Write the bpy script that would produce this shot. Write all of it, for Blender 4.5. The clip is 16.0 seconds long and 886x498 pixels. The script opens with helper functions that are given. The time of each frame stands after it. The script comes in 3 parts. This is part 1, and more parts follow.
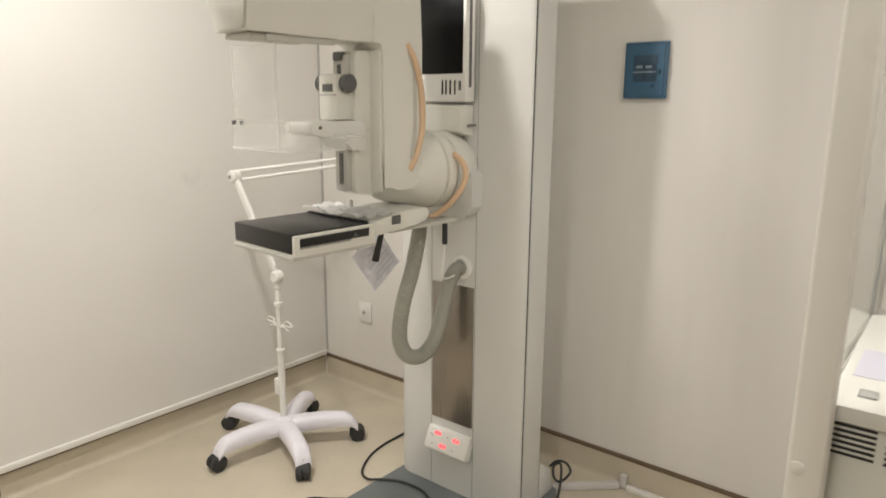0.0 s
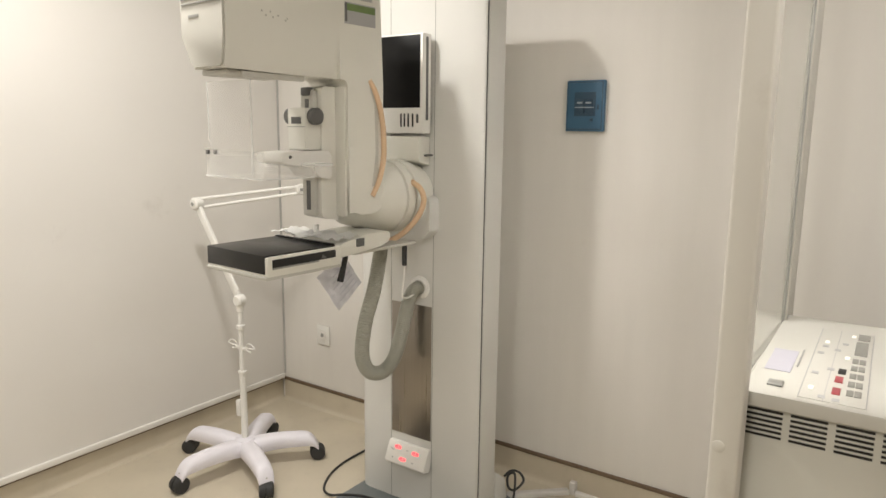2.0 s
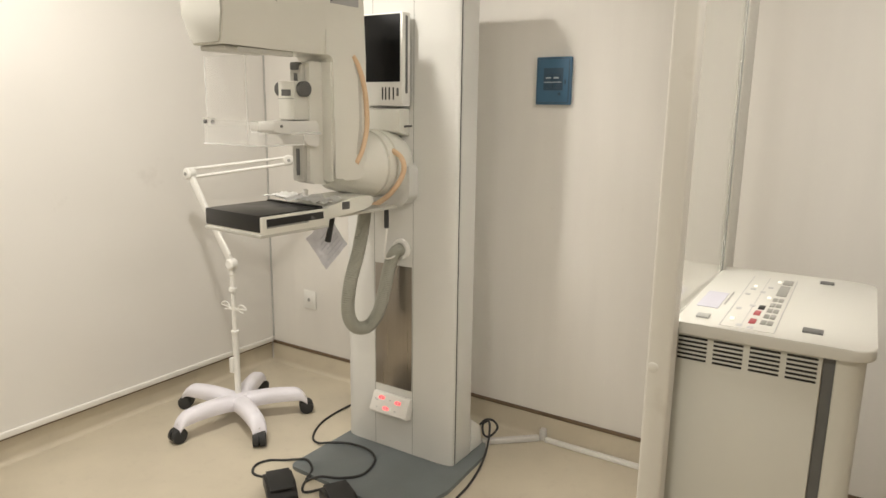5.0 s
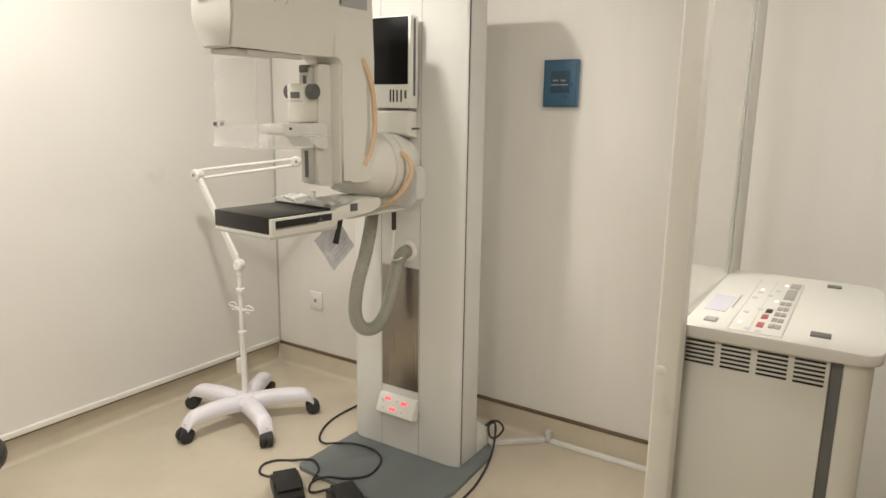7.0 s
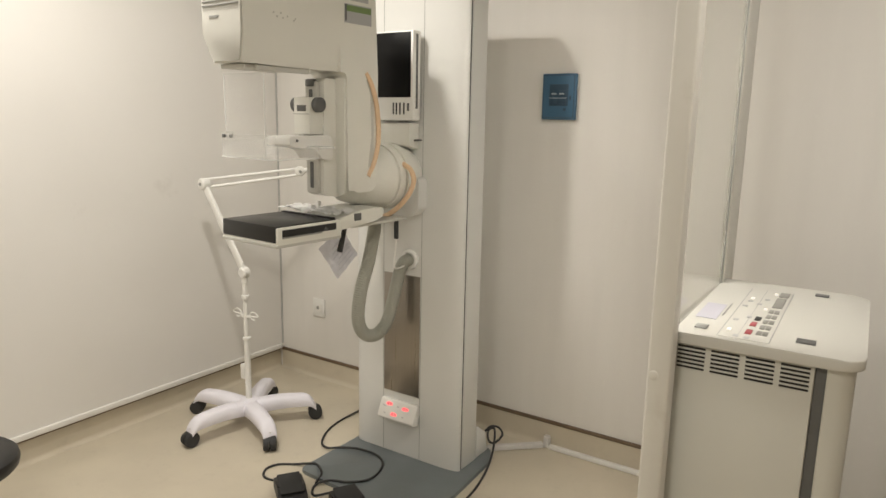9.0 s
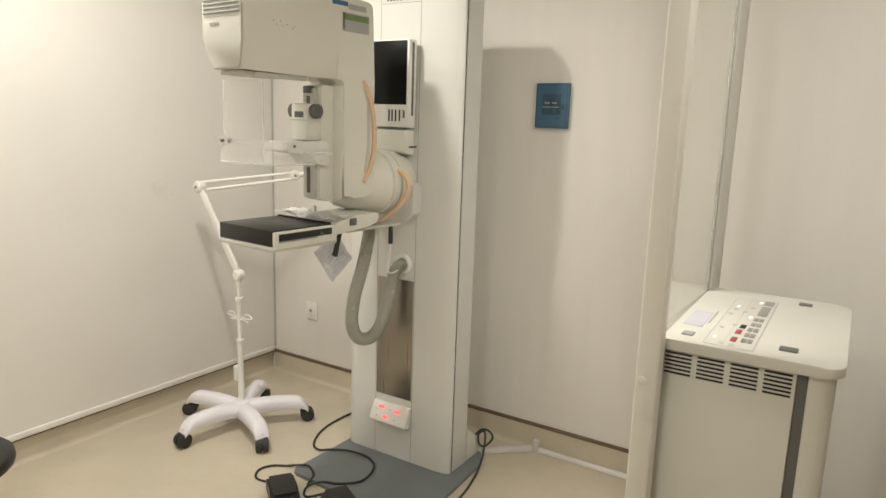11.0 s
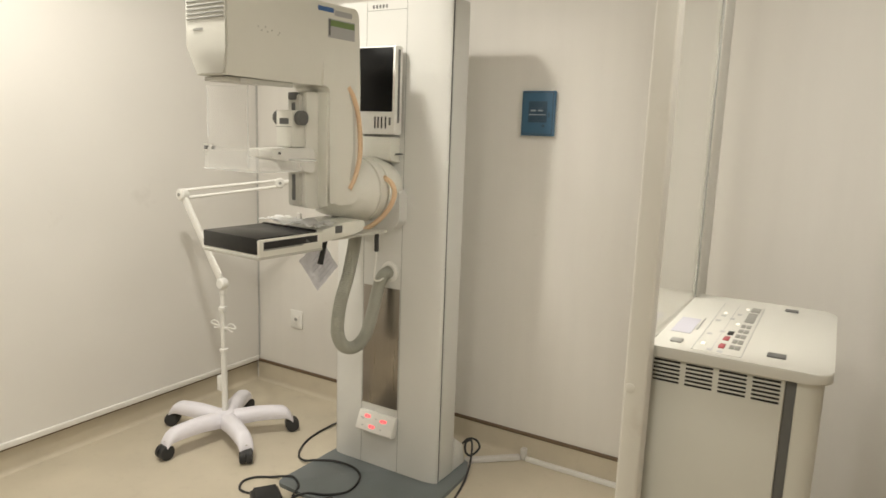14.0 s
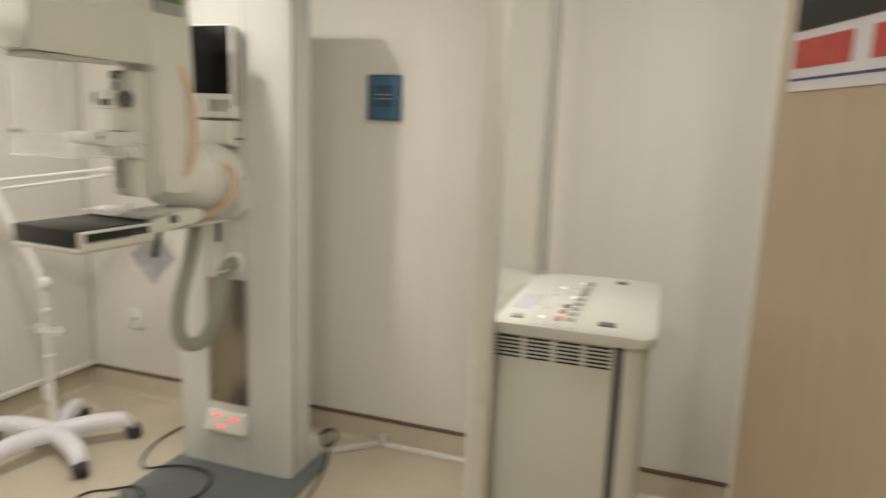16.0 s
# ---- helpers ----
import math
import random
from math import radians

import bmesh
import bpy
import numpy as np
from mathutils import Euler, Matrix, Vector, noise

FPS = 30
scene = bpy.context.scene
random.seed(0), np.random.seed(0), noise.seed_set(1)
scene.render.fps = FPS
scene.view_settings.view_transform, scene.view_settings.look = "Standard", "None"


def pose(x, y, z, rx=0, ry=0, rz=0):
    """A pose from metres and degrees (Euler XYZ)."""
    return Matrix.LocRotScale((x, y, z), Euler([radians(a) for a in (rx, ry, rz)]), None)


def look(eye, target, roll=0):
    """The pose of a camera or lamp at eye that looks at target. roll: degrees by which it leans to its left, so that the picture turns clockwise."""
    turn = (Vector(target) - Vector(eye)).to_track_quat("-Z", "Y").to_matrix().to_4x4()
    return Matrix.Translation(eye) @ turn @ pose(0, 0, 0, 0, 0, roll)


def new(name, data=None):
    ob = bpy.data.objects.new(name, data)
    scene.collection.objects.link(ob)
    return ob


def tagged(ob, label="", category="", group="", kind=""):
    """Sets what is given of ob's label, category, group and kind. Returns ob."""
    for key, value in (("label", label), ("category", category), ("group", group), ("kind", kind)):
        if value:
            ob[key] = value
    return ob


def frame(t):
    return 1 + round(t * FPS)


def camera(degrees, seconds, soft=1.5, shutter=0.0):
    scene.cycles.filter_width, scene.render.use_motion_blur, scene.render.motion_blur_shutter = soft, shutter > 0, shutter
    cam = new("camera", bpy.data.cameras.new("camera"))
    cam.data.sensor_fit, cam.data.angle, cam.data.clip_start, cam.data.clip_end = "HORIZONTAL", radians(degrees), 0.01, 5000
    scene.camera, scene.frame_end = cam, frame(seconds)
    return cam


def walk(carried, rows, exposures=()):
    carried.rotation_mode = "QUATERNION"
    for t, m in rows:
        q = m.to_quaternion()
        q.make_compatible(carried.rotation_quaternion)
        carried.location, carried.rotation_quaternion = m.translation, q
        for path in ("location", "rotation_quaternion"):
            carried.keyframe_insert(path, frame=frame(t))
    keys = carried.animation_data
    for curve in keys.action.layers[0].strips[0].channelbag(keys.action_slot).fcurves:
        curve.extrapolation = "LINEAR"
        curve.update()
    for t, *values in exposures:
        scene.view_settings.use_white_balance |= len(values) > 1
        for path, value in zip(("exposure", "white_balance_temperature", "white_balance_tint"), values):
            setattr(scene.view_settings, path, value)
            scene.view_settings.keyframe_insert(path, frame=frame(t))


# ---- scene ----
cam = camera(66.3, 16.0, 1.5, 0.9)
PATH = [
    (0, (2.589, -2.304, 1.465), (1.363, -0.783, 1.038), 0.4),
    (0.5, (2.621, -2.375, 1.484), (1.43, -0.816, 1.093), 0.3),
    (1, (2.635, -2.414, 1.477), (1.475, -0.832, 1.087), 0.4),
    (1.5, (2.65, -2.44, 1.474), (1.525, -0.829, 1.099), 0.5),
    (2, (2.654, -2.455, 1.471), (1.543, -0.829, 1.129), 0.7),
    (2.5, (2.661, -2.473, 1.469), (1.575, -0.833, 1.109), 0.7),
    (3, (2.698, -2.49, 1.468), (1.626, -0.837, 1.125), 0.7),
    (3.5, (2.744, -2.543, 1.455), (1.709, -0.877, 1.063), 1.3),
    (4, (2.789, -2.617, 1.448), (1.744, -0.961, 1.04), 1.1),
    (6.5, (2.78, -2.632, 1.454), (1.708, -0.99, 1.06), 0.7),
    (7, (2.781, -2.639, 1.456), (1.71, -0.999, 1.056), 0.9),
    (7.5, (2.784, -2.644, 1.457), (1.715, -0.999, 1.071), 1.0),
    (8, (2.812, -2.698, 1.478), (1.742, -1.053, 1.092), 1.0),
    (8.5, (2.811, -2.692, 1.471), (1.736, -1.049, 1.09), 1.0),
    (11, (2.824, -2.734, 1.487), (1.772, -1.073, 1.12), 1.9),
    (11.5, (2.811, -2.716, 1.478), (1.761, -1.051, 1.126), 2.0),
    (12, (2.812, -2.722, 1.485), (1.757, -1.06, 1.131), 1.9),
    (12.5, (2.81, -2.725, 1.484), (1.76, -1.059, 1.134), 1.9),
    (13, (2.809, -2.725, 1.484), (1.764, -1.056, 1.133), 1.8),
    (13.5, (2.807, -2.726, 1.482), (1.77, -1.052, 1.133), 2.0),
    (14, (2.812, -2.725, 1.481), (1.794, -1.037, 1.14), 2.0),
    (14.5, (2.815, -2.717, 1.482), (1.834, -1.008, 1.137), 2.1),
    (15, (2.823, -2.707, 1.478), (1.878, -0.979, 1.129), 2.1),
    (15.5, (2.83, -2.701, 1.477), (1.963, -0.933, 1.128), 2.3),
    (15.8, (2.857, -2.683, 1.461), (2.072, -0.879, 1.095), 1.9),
    (16, (2.844, -2.686, 1.464), (2.196, -0.828, 1.106), 2.1),
    (16.1, (2.847, -2.685, 1.463), (2.268, -0.803, 1.104), 2.1),
]
walk(cam, [(t, look(eye, target, roll)) for t, eye, target, roll in PATH], [(0, 0.05, 6250, 13), (2, 0.07, 6290, 13), (3.2, 0.14, 6440, 12), (4.3, 0.14, 6440, 12), (6.6, 0.14, 6440, 12), (7.1, 0.1, 6400, 13), (8.0, 0.03, 6380, 14), (8.6, -0.06, 6380, 13), (11, 0.05, 6500, 10), (15.3, 0.05, 6500, 10), (16, -0.15, 6500, 10)])

# ---- world and lights ----
world = bpy.data.worlds.new("world")
scene.world = world
world.use_nodes = True
world.node_tree.nodes["Background"].inputs[0].default_value = (1.0, 0.93, 0.82, 1)
world.node_tree.nodes["Background"].inputs[1].default_value = 0.05


def unseen_lamp(x, y, size, power, colour):
    data = bpy.data.lights.new("unseen_lamp", "AREA")
    data.shape, data.size, data.energy, data.color = "DISK", size, power, colour
    ob = new("unseen_lamp", data)
    ob.matrix_world = pose(x, y, 2.5)
    return ob


WARM = (1.0, 0.952, 0.85)
# main lamp, out of view, placed from the arm, head and column shadows
unseen_lamp(0.98, -1.4, 0.14, 21, WARM)
# unseen second lamp, added to brighten the towel and the upper left wall
unseen_lamp(0.6, -1.62, 0.14, 8, WARM)
# fill without a fixture, added for the right wall and console
unseen_lamp(3.05, -1.25, 0.35, 13, WARM)
# fill added behind the camera side, for faces turned that way
unseen_lamp(2.3, -3.2, 0.4, 21.5, WARM)


# ---- materials ----
def material(name, colour, rough=0.5, metal=0.0, scale=6.0, vary=0.06, grain=0.0, grain_scale=300.0, stretch=(1, 1, 1)):
    """Principled surface with slow colour variation, fine grain bump and uneven gloss."""
    ma = bpy.data.materials.new(name)
    ma.use_nodes = True
    t = ma.node_tree
    n, l = t.nodes, t.links
    b = n["Principled BSDF"]
    b.inputs["Metallic"].default_value = metal
    co = n.new("ShaderNodeTexCoord")
    mp = n.new("ShaderNodeMapping")
    mp.inputs["Scale"].default_value = stretch
    l.new(co.outputs["Object"], mp.inputs["Vector"])
    slow = n.new("ShaderNodeTexNoise")
    slow.inputs["Scale"].default_value, slow.inputs["Detail"].default_value = scale, 6
    l.new(mp.outputs["Vector"], slow.inputs["Vector"])
    ramp = n.new("ShaderNodeMapRange")
    ramp.inputs[1].default_value, ramp.inputs[2].default_value = 0.25, 0.75
    ramp.inputs[3].default_value, ramp.inputs[4].default_value = 1 - vary, 1 + vary
    l.new(slow.outputs["Fac"], ramp.inputs["Value"])
    mul = n.new("ShaderNodeVectorMath")
    mul.operation = "SCALE"
    mul.inputs[0].default_value = colour
    l.new(ramp.outputs["Result"], mul.inputs["Scale"])
    l.new(mul.outputs["Vector"], b.inputs["Base Color"])
    rr = n.new("ShaderNodeMapRange")
    rr.inputs[3].default_value, rr.inputs[4].default_value = max(rough - 0.08, 0.02), min(rough + 0.08, 1)
    l.new(slow.outputs["Fac"], rr.inputs["Value"])
    l.new(rr.outputs["Result"], b.inputs["Roughness"])
    if grain:
        fine = n.new("ShaderNodeTexNoise")
        fine.inputs["Scale"].default_value, fine.inputs["Detail"].default_value = grain_scale, 4
        l.new(mp.outputs["Vector"], fine.inputs["Vector"])
        bump = n.new("ShaderNodeBump")
        bump.inputs["Strength"].default_value, bump.inputs["Distance"].default_value = grain, 0.002
        l.new(fine.outputs["Fac"], bump.inputs["Height"])
        l.new(bump.outputs["Normal"], b.inputs["Normal"])
    return ma


def stained(ma, colour, scale, low, high, amount):
    """Lays scuffs and stains with shapes of their own over a material's colour."""
    t = ma.node_tree
    n, l = t.nodes, t.links
    b = n["Principled BSDF"]
    base = b.inputs["Base Color"].links[0].from_socket
    co = n.new("ShaderNodeTexCoord")
    tex = n.new("ShaderNodeTexNoise")
    tex.inputs["Scale"].default_value, tex.inputs["Detail"].default_value, tex.inputs["Roughness"].default_value = scale, 8, 0.65
    l.new(co.outputs["Object"], tex.inputs["Vector"])
    mr = n.new("ShaderNodeMapRange")
    mr.inputs[1].default_value, mr.inputs[2].default_value, mr.inputs[4].default_value = low, high, amount
    l.new(tex.outputs["Fac"], mr.inputs["Value"])
    mix = n.new("ShaderNodeMix")
    mix.data_type = "RGBA"
    mix.inputs["B"].default_value = (*colour, 1)
    l.new(mr.outputs["Result"], mix.inputs["Factor"])
    l.new(base, mix.inputs["A"])
    l.new(mix.outputs["Result"], b.inputs["Base Color"])
    return ma


def clear(name, tint, rough):
    ma = material(name, tint, rough, vary=0.0)
    b = ma.node_tree.nodes["Principled BSDF"]
    b.inputs["Transmission Weight"].default_value = 1
    b.inputs["IOR"].default_value = 1.4
    return ma


def glowing(name, colour, strength):
    ma = material(name, tuple(c * 0.6 for c in colour), 0.4)
    b = ma.node_tree.nodes["Principled BSDF"]
    b.inputs["Emission Color"].default_value = (*colour, 1)
    b.inputs["Emission Strength"].default_value = strength
    return ma


WALL = stained(material("wall_paint", (0.75, 0.725, 0.68), 0.55, scale=5.0, vary=0.022, grain=0.12, grain_scale=160, stretch=(3, 3, 0.3)), (0.56, 0.51, 0.45), 5.0, 0.66, 0.82, 0.35)
PANEL = stained(material("white_wall_panel", (0.77, 0.75, 0.715), 0.38, scale=1.6, vary=0.03, grain=0.06, grain_scale=90), (0.5, 0.47, 0.42), 3.6, 0.64, 0.8, 0.35)
FLOOR = stained(material("beige_vinyl", (0.57, 0.51, 0.4), 0.36, scale=3.0, vary=0.08, grain=0.05, grain_scale=220), (0.36, 0.31, 0.24), 4.5, 0.6, 0.8, 0.35)
stained(FLOOR, (0.4, 0.35, 0.27), 16.0, 0.56, 0.78, 0.3)
BROWN = material("brown_edging_and_gap_shade", (0.16, 0.11, 0.07), 0.6, scale=20, vary=0.15)
TRIM = material("white_trim", (0.8, 0.78, 0.74), 0.4, scale=9)
CEILING = material("ceiling_paint", (0.8, 0.79, 0.765), 0.7)
SHELL = material("ivory_enamel", (0.765, 0.755, 0.69), 0.36, scale=5, vary=0.025, grain=0.05, grain_scale=420)
SHELL_GREY = material("grey_enamel", (0.55, 0.54, 0.49), 0.42, scale=6, vary=0.03, grain=0.06, grain_scale=400)
COLUMN = material("column_enamel", (0.67, 0.665, 0.635), 0.34, scale=2.5, vary=0.025, grain=0.04, grain_scale=380)
WHITE = material("white_plastic", (0.8, 0.79, 0.75), 0.38, scale=12, vary=0.03)
STARWHITE = material("lilac_white_plastic", (0.82, 0.8, 0.86), 0.42, scale=10, vary=0.03)
GREY = material("dark_grey_plastic", (0.12, 0.12, 0.115), 0.5, scale=15, vary=0.1)
MIDGREY = material("mid_grey_plastic", (0.3, 0.3, 0.28), 0.45, scale=15, vary=0.08)
BLACK = material("black_plastic", (0.014, 0.0135, 0.013), 0.45, scale=25, vary=0.2, grain=0.1, grain_scale=500)
CARBON = material("black_cassette_cover", (0.013, 0.0125, 0.012), 0.36, scale=12, vary=0.15, grain=0.05)
RUBBER = material("black_rubber", (0.03, 0.03, 0.03), 0.65, scale=30, vary=0.15)
SCREEN = material("dark_screen", (0.008, 0.008, 0.008), 0.3, scale=4)
SCREEN.node_tree.nodes["Principled BSDF"].inputs["Specular IOR Level"].default_value = 0.15
STEEL = material("brushed_steel", (0.33, 0.3, 0.265), 0.3, metal=1.0, scale=4, vary=0.06, grain=0.08, grain_scale=90, stretch=(25, 25, 0.6))
CHROME = material("chrome", (0.7, 0.7, 0.7), 0.2, metal=1.0)
PLATE = stained(material("blue_grey_base_paint", (0.16, 0.18, 0.185), 0.42, scale=6, vary=0.08, grain=0.08), (0.24, 0.25, 0.24), 9.0, 0.62, 0.8, 0.4)
HOSE = material("grey_hose", (0.36, 0.36, 0.31), 0.5, scale=14, vary=0.06)
ORANGE = material("apricot_cable", (0.74, 0.53, 0.34), 0.42, scale=14, vary=0.06)
BLUE = material("blue_enamel", (0.05, 0.13, 0.22), 0.4, scale=10, vary=0.06)
BLUE_DARK = material("dark_blue_plastic", (0.035, 0.075, 0.12), 0.45)
GREENISH = material("green_display", (0.16, 0.24, 0.08), 0.3, scale=30, vary=0.1)
STRIPE = material("blue_stripe", (0.05, 0.14, 0.36), 0.4)
PALE = material("pale_grey_print", (0.42, 0.42, 0.42), 0.5)
FAINT = material("faint_print", (0.5, 0.49, 0.44), 0.5)
RED = material("red_key", (0.36, 0.06, 0.07), 0.4)
GLOW_RED = glowing("red_digits", (1.0, 0.04, 0.055), 2.2)
GLOW_WHITE = glowing("lit_key", (1.0, 0.95, 0.85), 0.8)
PAPER = material("paper", (0.93, 0.925, 0.91), 0.7, scale=18, vary=0.05, grain=0.2, grain_scale=60)
SLEEVE = material("lilac_sleeve", (0.85, 0.85, 0.89), 0.25, scale=30, vary=0.12)
CONSOLE = material("console_enamel", (0.605, 0.597, 0.535), 0.42, scale=3, vary=0.03, grain=0.08, grain_scale=450)
CONSOLE_TOP = material("console_top", (0.57, 0.56, 0.51), 0.36, scale=5, vary=0.025, grain=0.05, grain_scale=400)
FRAME = stained(material("painted_frame", (0.64, 0.62, 0.565), 0.42, scale=3, vary=0.04, grain=0.05), (0.45, 0.41, 0.34), 6.0, 0.6, 0.8, 0.4)
TAN = material("tan_laminate", (0.4, 0.31, 0.215), 0.42, scale=5, vary=0.06, grain=0.08, grain_scale=140, stretch=(6, 6, 0.6))
POSTER_RED = stained(material("poster_red", (0.42, 0.05, 0.04), 0.4, scale=20, vary=0.15), (0.6, 0.3, 0.22), 25, 0.55, 0.7, 0.5)
POSTER_BLACK = material("poster_black", (0.012, 0.012, 0.011), 0.6, scale=20, vary=0.2)
POSTER_GREEN = material("poster_green", (0.35, 0.5, 0.05), 0.4)
POSTER_BLUE = material("poster_blue", (0.06, 0.06, 0.16), 0.4)
GLASS = clear("leaded_glass", (0.97, 0.98, 0.95), 0.0)
ACRYLIC = material("clear_acrylic", (0.9, 0.9, 0.88), 0.12, vary=0.02)
ACRYLIC.node_tree.nodes["Principled BSDF"].inputs["Alpha"].default_value = 0.14
FROST = material("frosted_acrylic", (0.9, 0.9, 0.88), 0.3, vary=0.05)
FROST.node_tree.nodes["Principled BSDF"].inputs["Alpha"].default_value = 0.5


# ---- mesh helpers ----
def finish(bm, name, smooth=True):
    me = bpy.data.meshes.new(name)
    bmesh.ops.recalc_face_normals(bm, faces=bm.faces)
    if smooth:
        for f in bm.faces:
            f.smooth = True
        for e in bm.edges:
            e.smooth = e.is_manifold and e.calc_face_angle(0) < 0.62
    bm.to_mesh(me)
    bm.free()
    return me


def part(name, bm, ma, parent=None, label=""):
    """Links a bmesh as one mesh object under a thing or a part."""
    ob = new(name, finish(bm, name))
    ob.data.materials.append(ma)
    if parent:
        ob.parent = parent
    if label:
        ob["label"] = label
    return ob


def thing(name, label, category, group="", m=None, kind=""):
    ob = new(name)
    ob.empty_display_size = 0.1
    if m is not None:
        ob.matrix_world = m
    return tagged(ob, label, category, group, kind)


def box(x0, x1, y0, y1, z0, z1, r=0.0, seg=2, bm=None):
    bm = bm or bmesh.new()
    got = bmesh.ops.create_cube(bm, size=1, matrix=Matrix.LocRotScale(((x0 + x1) / 2, (y0 + y1) / 2, (z0 + z1) / 2), None, (abs(x1 - x0), abs(y1 - y0), abs(z1 - z0))))
    if r:
        edges = {e for v in got["verts"] for e in v.link_edges}
        bmesh.ops.bevel(bm, geom=list(edges), offset=r, segments=seg, profile=0.5, affect="EDGES")
    return bm


def turned(bm, m):
    bmesh.ops.transform(bm, matrix=m, verts=bm.verts)
    return bm


def lathe(rings, seg=24, m=None, bm=None):
    """Rings of (height, radius) round the z axis, closed at both ends."""
    bm = bm or bmesh.new()
    m = m or Matrix()
    loops = []
    for z, r in rings:
        loops.append([bm.verts.new(m @ Vector((r * math.cos(2 * math.pi * i / seg), r * math.sin(2 * math.pi * i / seg), z))) for i in range(seg)])
    for a, b in zip(loops, loops[1:]):
        for i in range(seg):
            bm.faces.new((a[i], a[(i + 1) % seg], b[(i + 1) % seg], b[i]))
    bm.faces.new(loops[0][::-1])
    bm.faces.new(loops[-1])
    return bm


def along(a, b):
    """A matrix whose z axis runs from a towards b."""
    a, b = Vector(a), Vector(b)
    return Matrix.Translation(a) @ (b - a).to_track_quat("Z", "Y").to_matrix().to_4x4()


def rod(a, b, r, seg=16, bm=None, r2=None):
    d = (Vector(b) - Vector(a)).length
    r2 = r if r2 is None else r2
    e = min(0.25 * r, 0.2 * d)
    return lathe([(0, r - e), (e, r), (d - e, r2), (d, r2 - e)], seg, along(a, b), bm)


def smooth_path(points, steps=8):
    p = [Vector(q) for q in points]
    p = [2 * p[0] - p[1], *p, 2 * p[-1] - p[-2]]
    out = []
    for i in range(1, len(p) - 2):
        for k in range(steps):
            s = k / steps
            a, b, c, d = p[i - 1:i + 3]
            out.append(0.5 * ((2 * b) + (c - a) * s + (2 * a - 5 * b + 4 * c - d) * s * s + (3 * b - a - 3 * c + d) * s ** 3))
    return out + [p[-2]]


def tube(points, r, steps=8, seg=10, ridge=0.0, every=2):
    """A round tube on a smooth path; ridge: the depth of its corrugation."""
    path = smooth_path(points, steps)
    bm = bmesh.new()
    up = Vector((0.31, 0.22, 0.92))
    loops = []
    for i, q in enumerate(path):
        d = (path[min(i + 1, len(path) - 1)] - path[max(i - 1, 0)]).normalized()
        side = d.cross(up).normalized()
        up = side.cross(d).normalized()
        rr = r + (ridge if ridge and (i // every) % 2 else 0)
        loops.append([bm.verts.new(q + rr * (math.cos(2 * math.pi * k / seg) * side + math.sin(2 * math.pi * k / seg) * up)) for k in range(seg)])
    for a, b in zip(loops, loops[1:]):
        for k in range(seg):
            bm.faces.new((a[k], a[(k + 1) % seg], b[(k + 1) % seg], b[k]))
    bm.faces.new(loops[0][::-1])
    bm.faces.new(loops[-1])
    return bm


def prism(outline, z0, z1, m=None, r=0.0, seg=2):
    """An outline in x and y, raised from z0 to z1, with its rims rounded by r."""
    bm = bmesh.new()
    m = m or Matrix()
    low = [bm.verts.new(m @ Vector((x, y, z0))) for x, y in outline]
    high = [bm.verts.new(m @ Vector((x, y, z1))) for x, y in outline]
    a = bm.faces.new(low[::-1])
    b = bm.faces.new(high)
    k = len(outline)
    for i in range(k):
        bm.faces.new((low[i], low[(i + 1) % k], high[(i + 1) % k], high[i]))
    if r:
        bmesh.ops.bevel(bm, geom=list({*a.edges, *b.edges}), offset=r, segments=seg, profile=0.5, affect="EDGES")
    return bm


def rounded(points, radii, seg=6):
    """An outline with its corners rounded by the radii given."""
    out = []
    k = len(points)
    for i, r in enumerate(radii):
        p, a, b = Vector(points[i]), Vector(points[i - 1]), Vector(points[(i + 1) % k])
        if r <= 0:
            out.append(tuple(p))
            continue
        da, db = (a - p).normalized(), (b - p).normalized()
        half = da.angle(db) / 2
        cut = r / math.tan(half)
        c = p + (da + db).normalized() * (r / math.sin(half))
        s, e = p + da * cut - c, p + db * cut - c
        turn = s.angle_signed(e)
        for j in range(seg + 1):
            w = -turn * j / seg
            out.append((c.x + s.x * math.cos(w) - s.y * math.sin(w), c.y + s.x * math.sin(w) + s.y * math.cos(w)))
    return out


def slab(name, x0, x1, y0, y1, z0, z1, ma, r=0.0):
    ob = part(name, box(x0, x1, y0, y1, z0, z1, r), ma)
    return tagged(ob, kind="structure")


SEAM = material("grey_seam", (0.48, 0.475, 0.455), 0.5)
# ---- the room ----
NORTH, WEST, TOP = 0.015, -0.08, 2.56
slab("floor", WEST - 0.14, 4.5, -4.3, 0.14, -0.1, 0.0, FLOOR)
slab("ceiling", WEST - 0.14, 4.5, -4.3, 0.14, TOP, TOP + 0.1, CEILING)
slab("wall_north", WEST - 0.14, 4.5, NORTH, 0.14, 0.0, TOP, WALL)
slab("wall_west", WEST - 0.14, WEST - 0.02, -4.3, NORTH, 0.0, TOP, WALL)
slab("wall_east", 4.4, 4.5, -4.2, NORTH, 0.0, TOP, WALL)
slab("wall_south", WEST - 0.02, 4.4, -4.3, -4.2, 0.0, TOP, WALL)
slab("wall_panel_west", WEST - 0.02, WEST, -4.2, NORTH - 0.003, 0.124, TOP, PANEL)


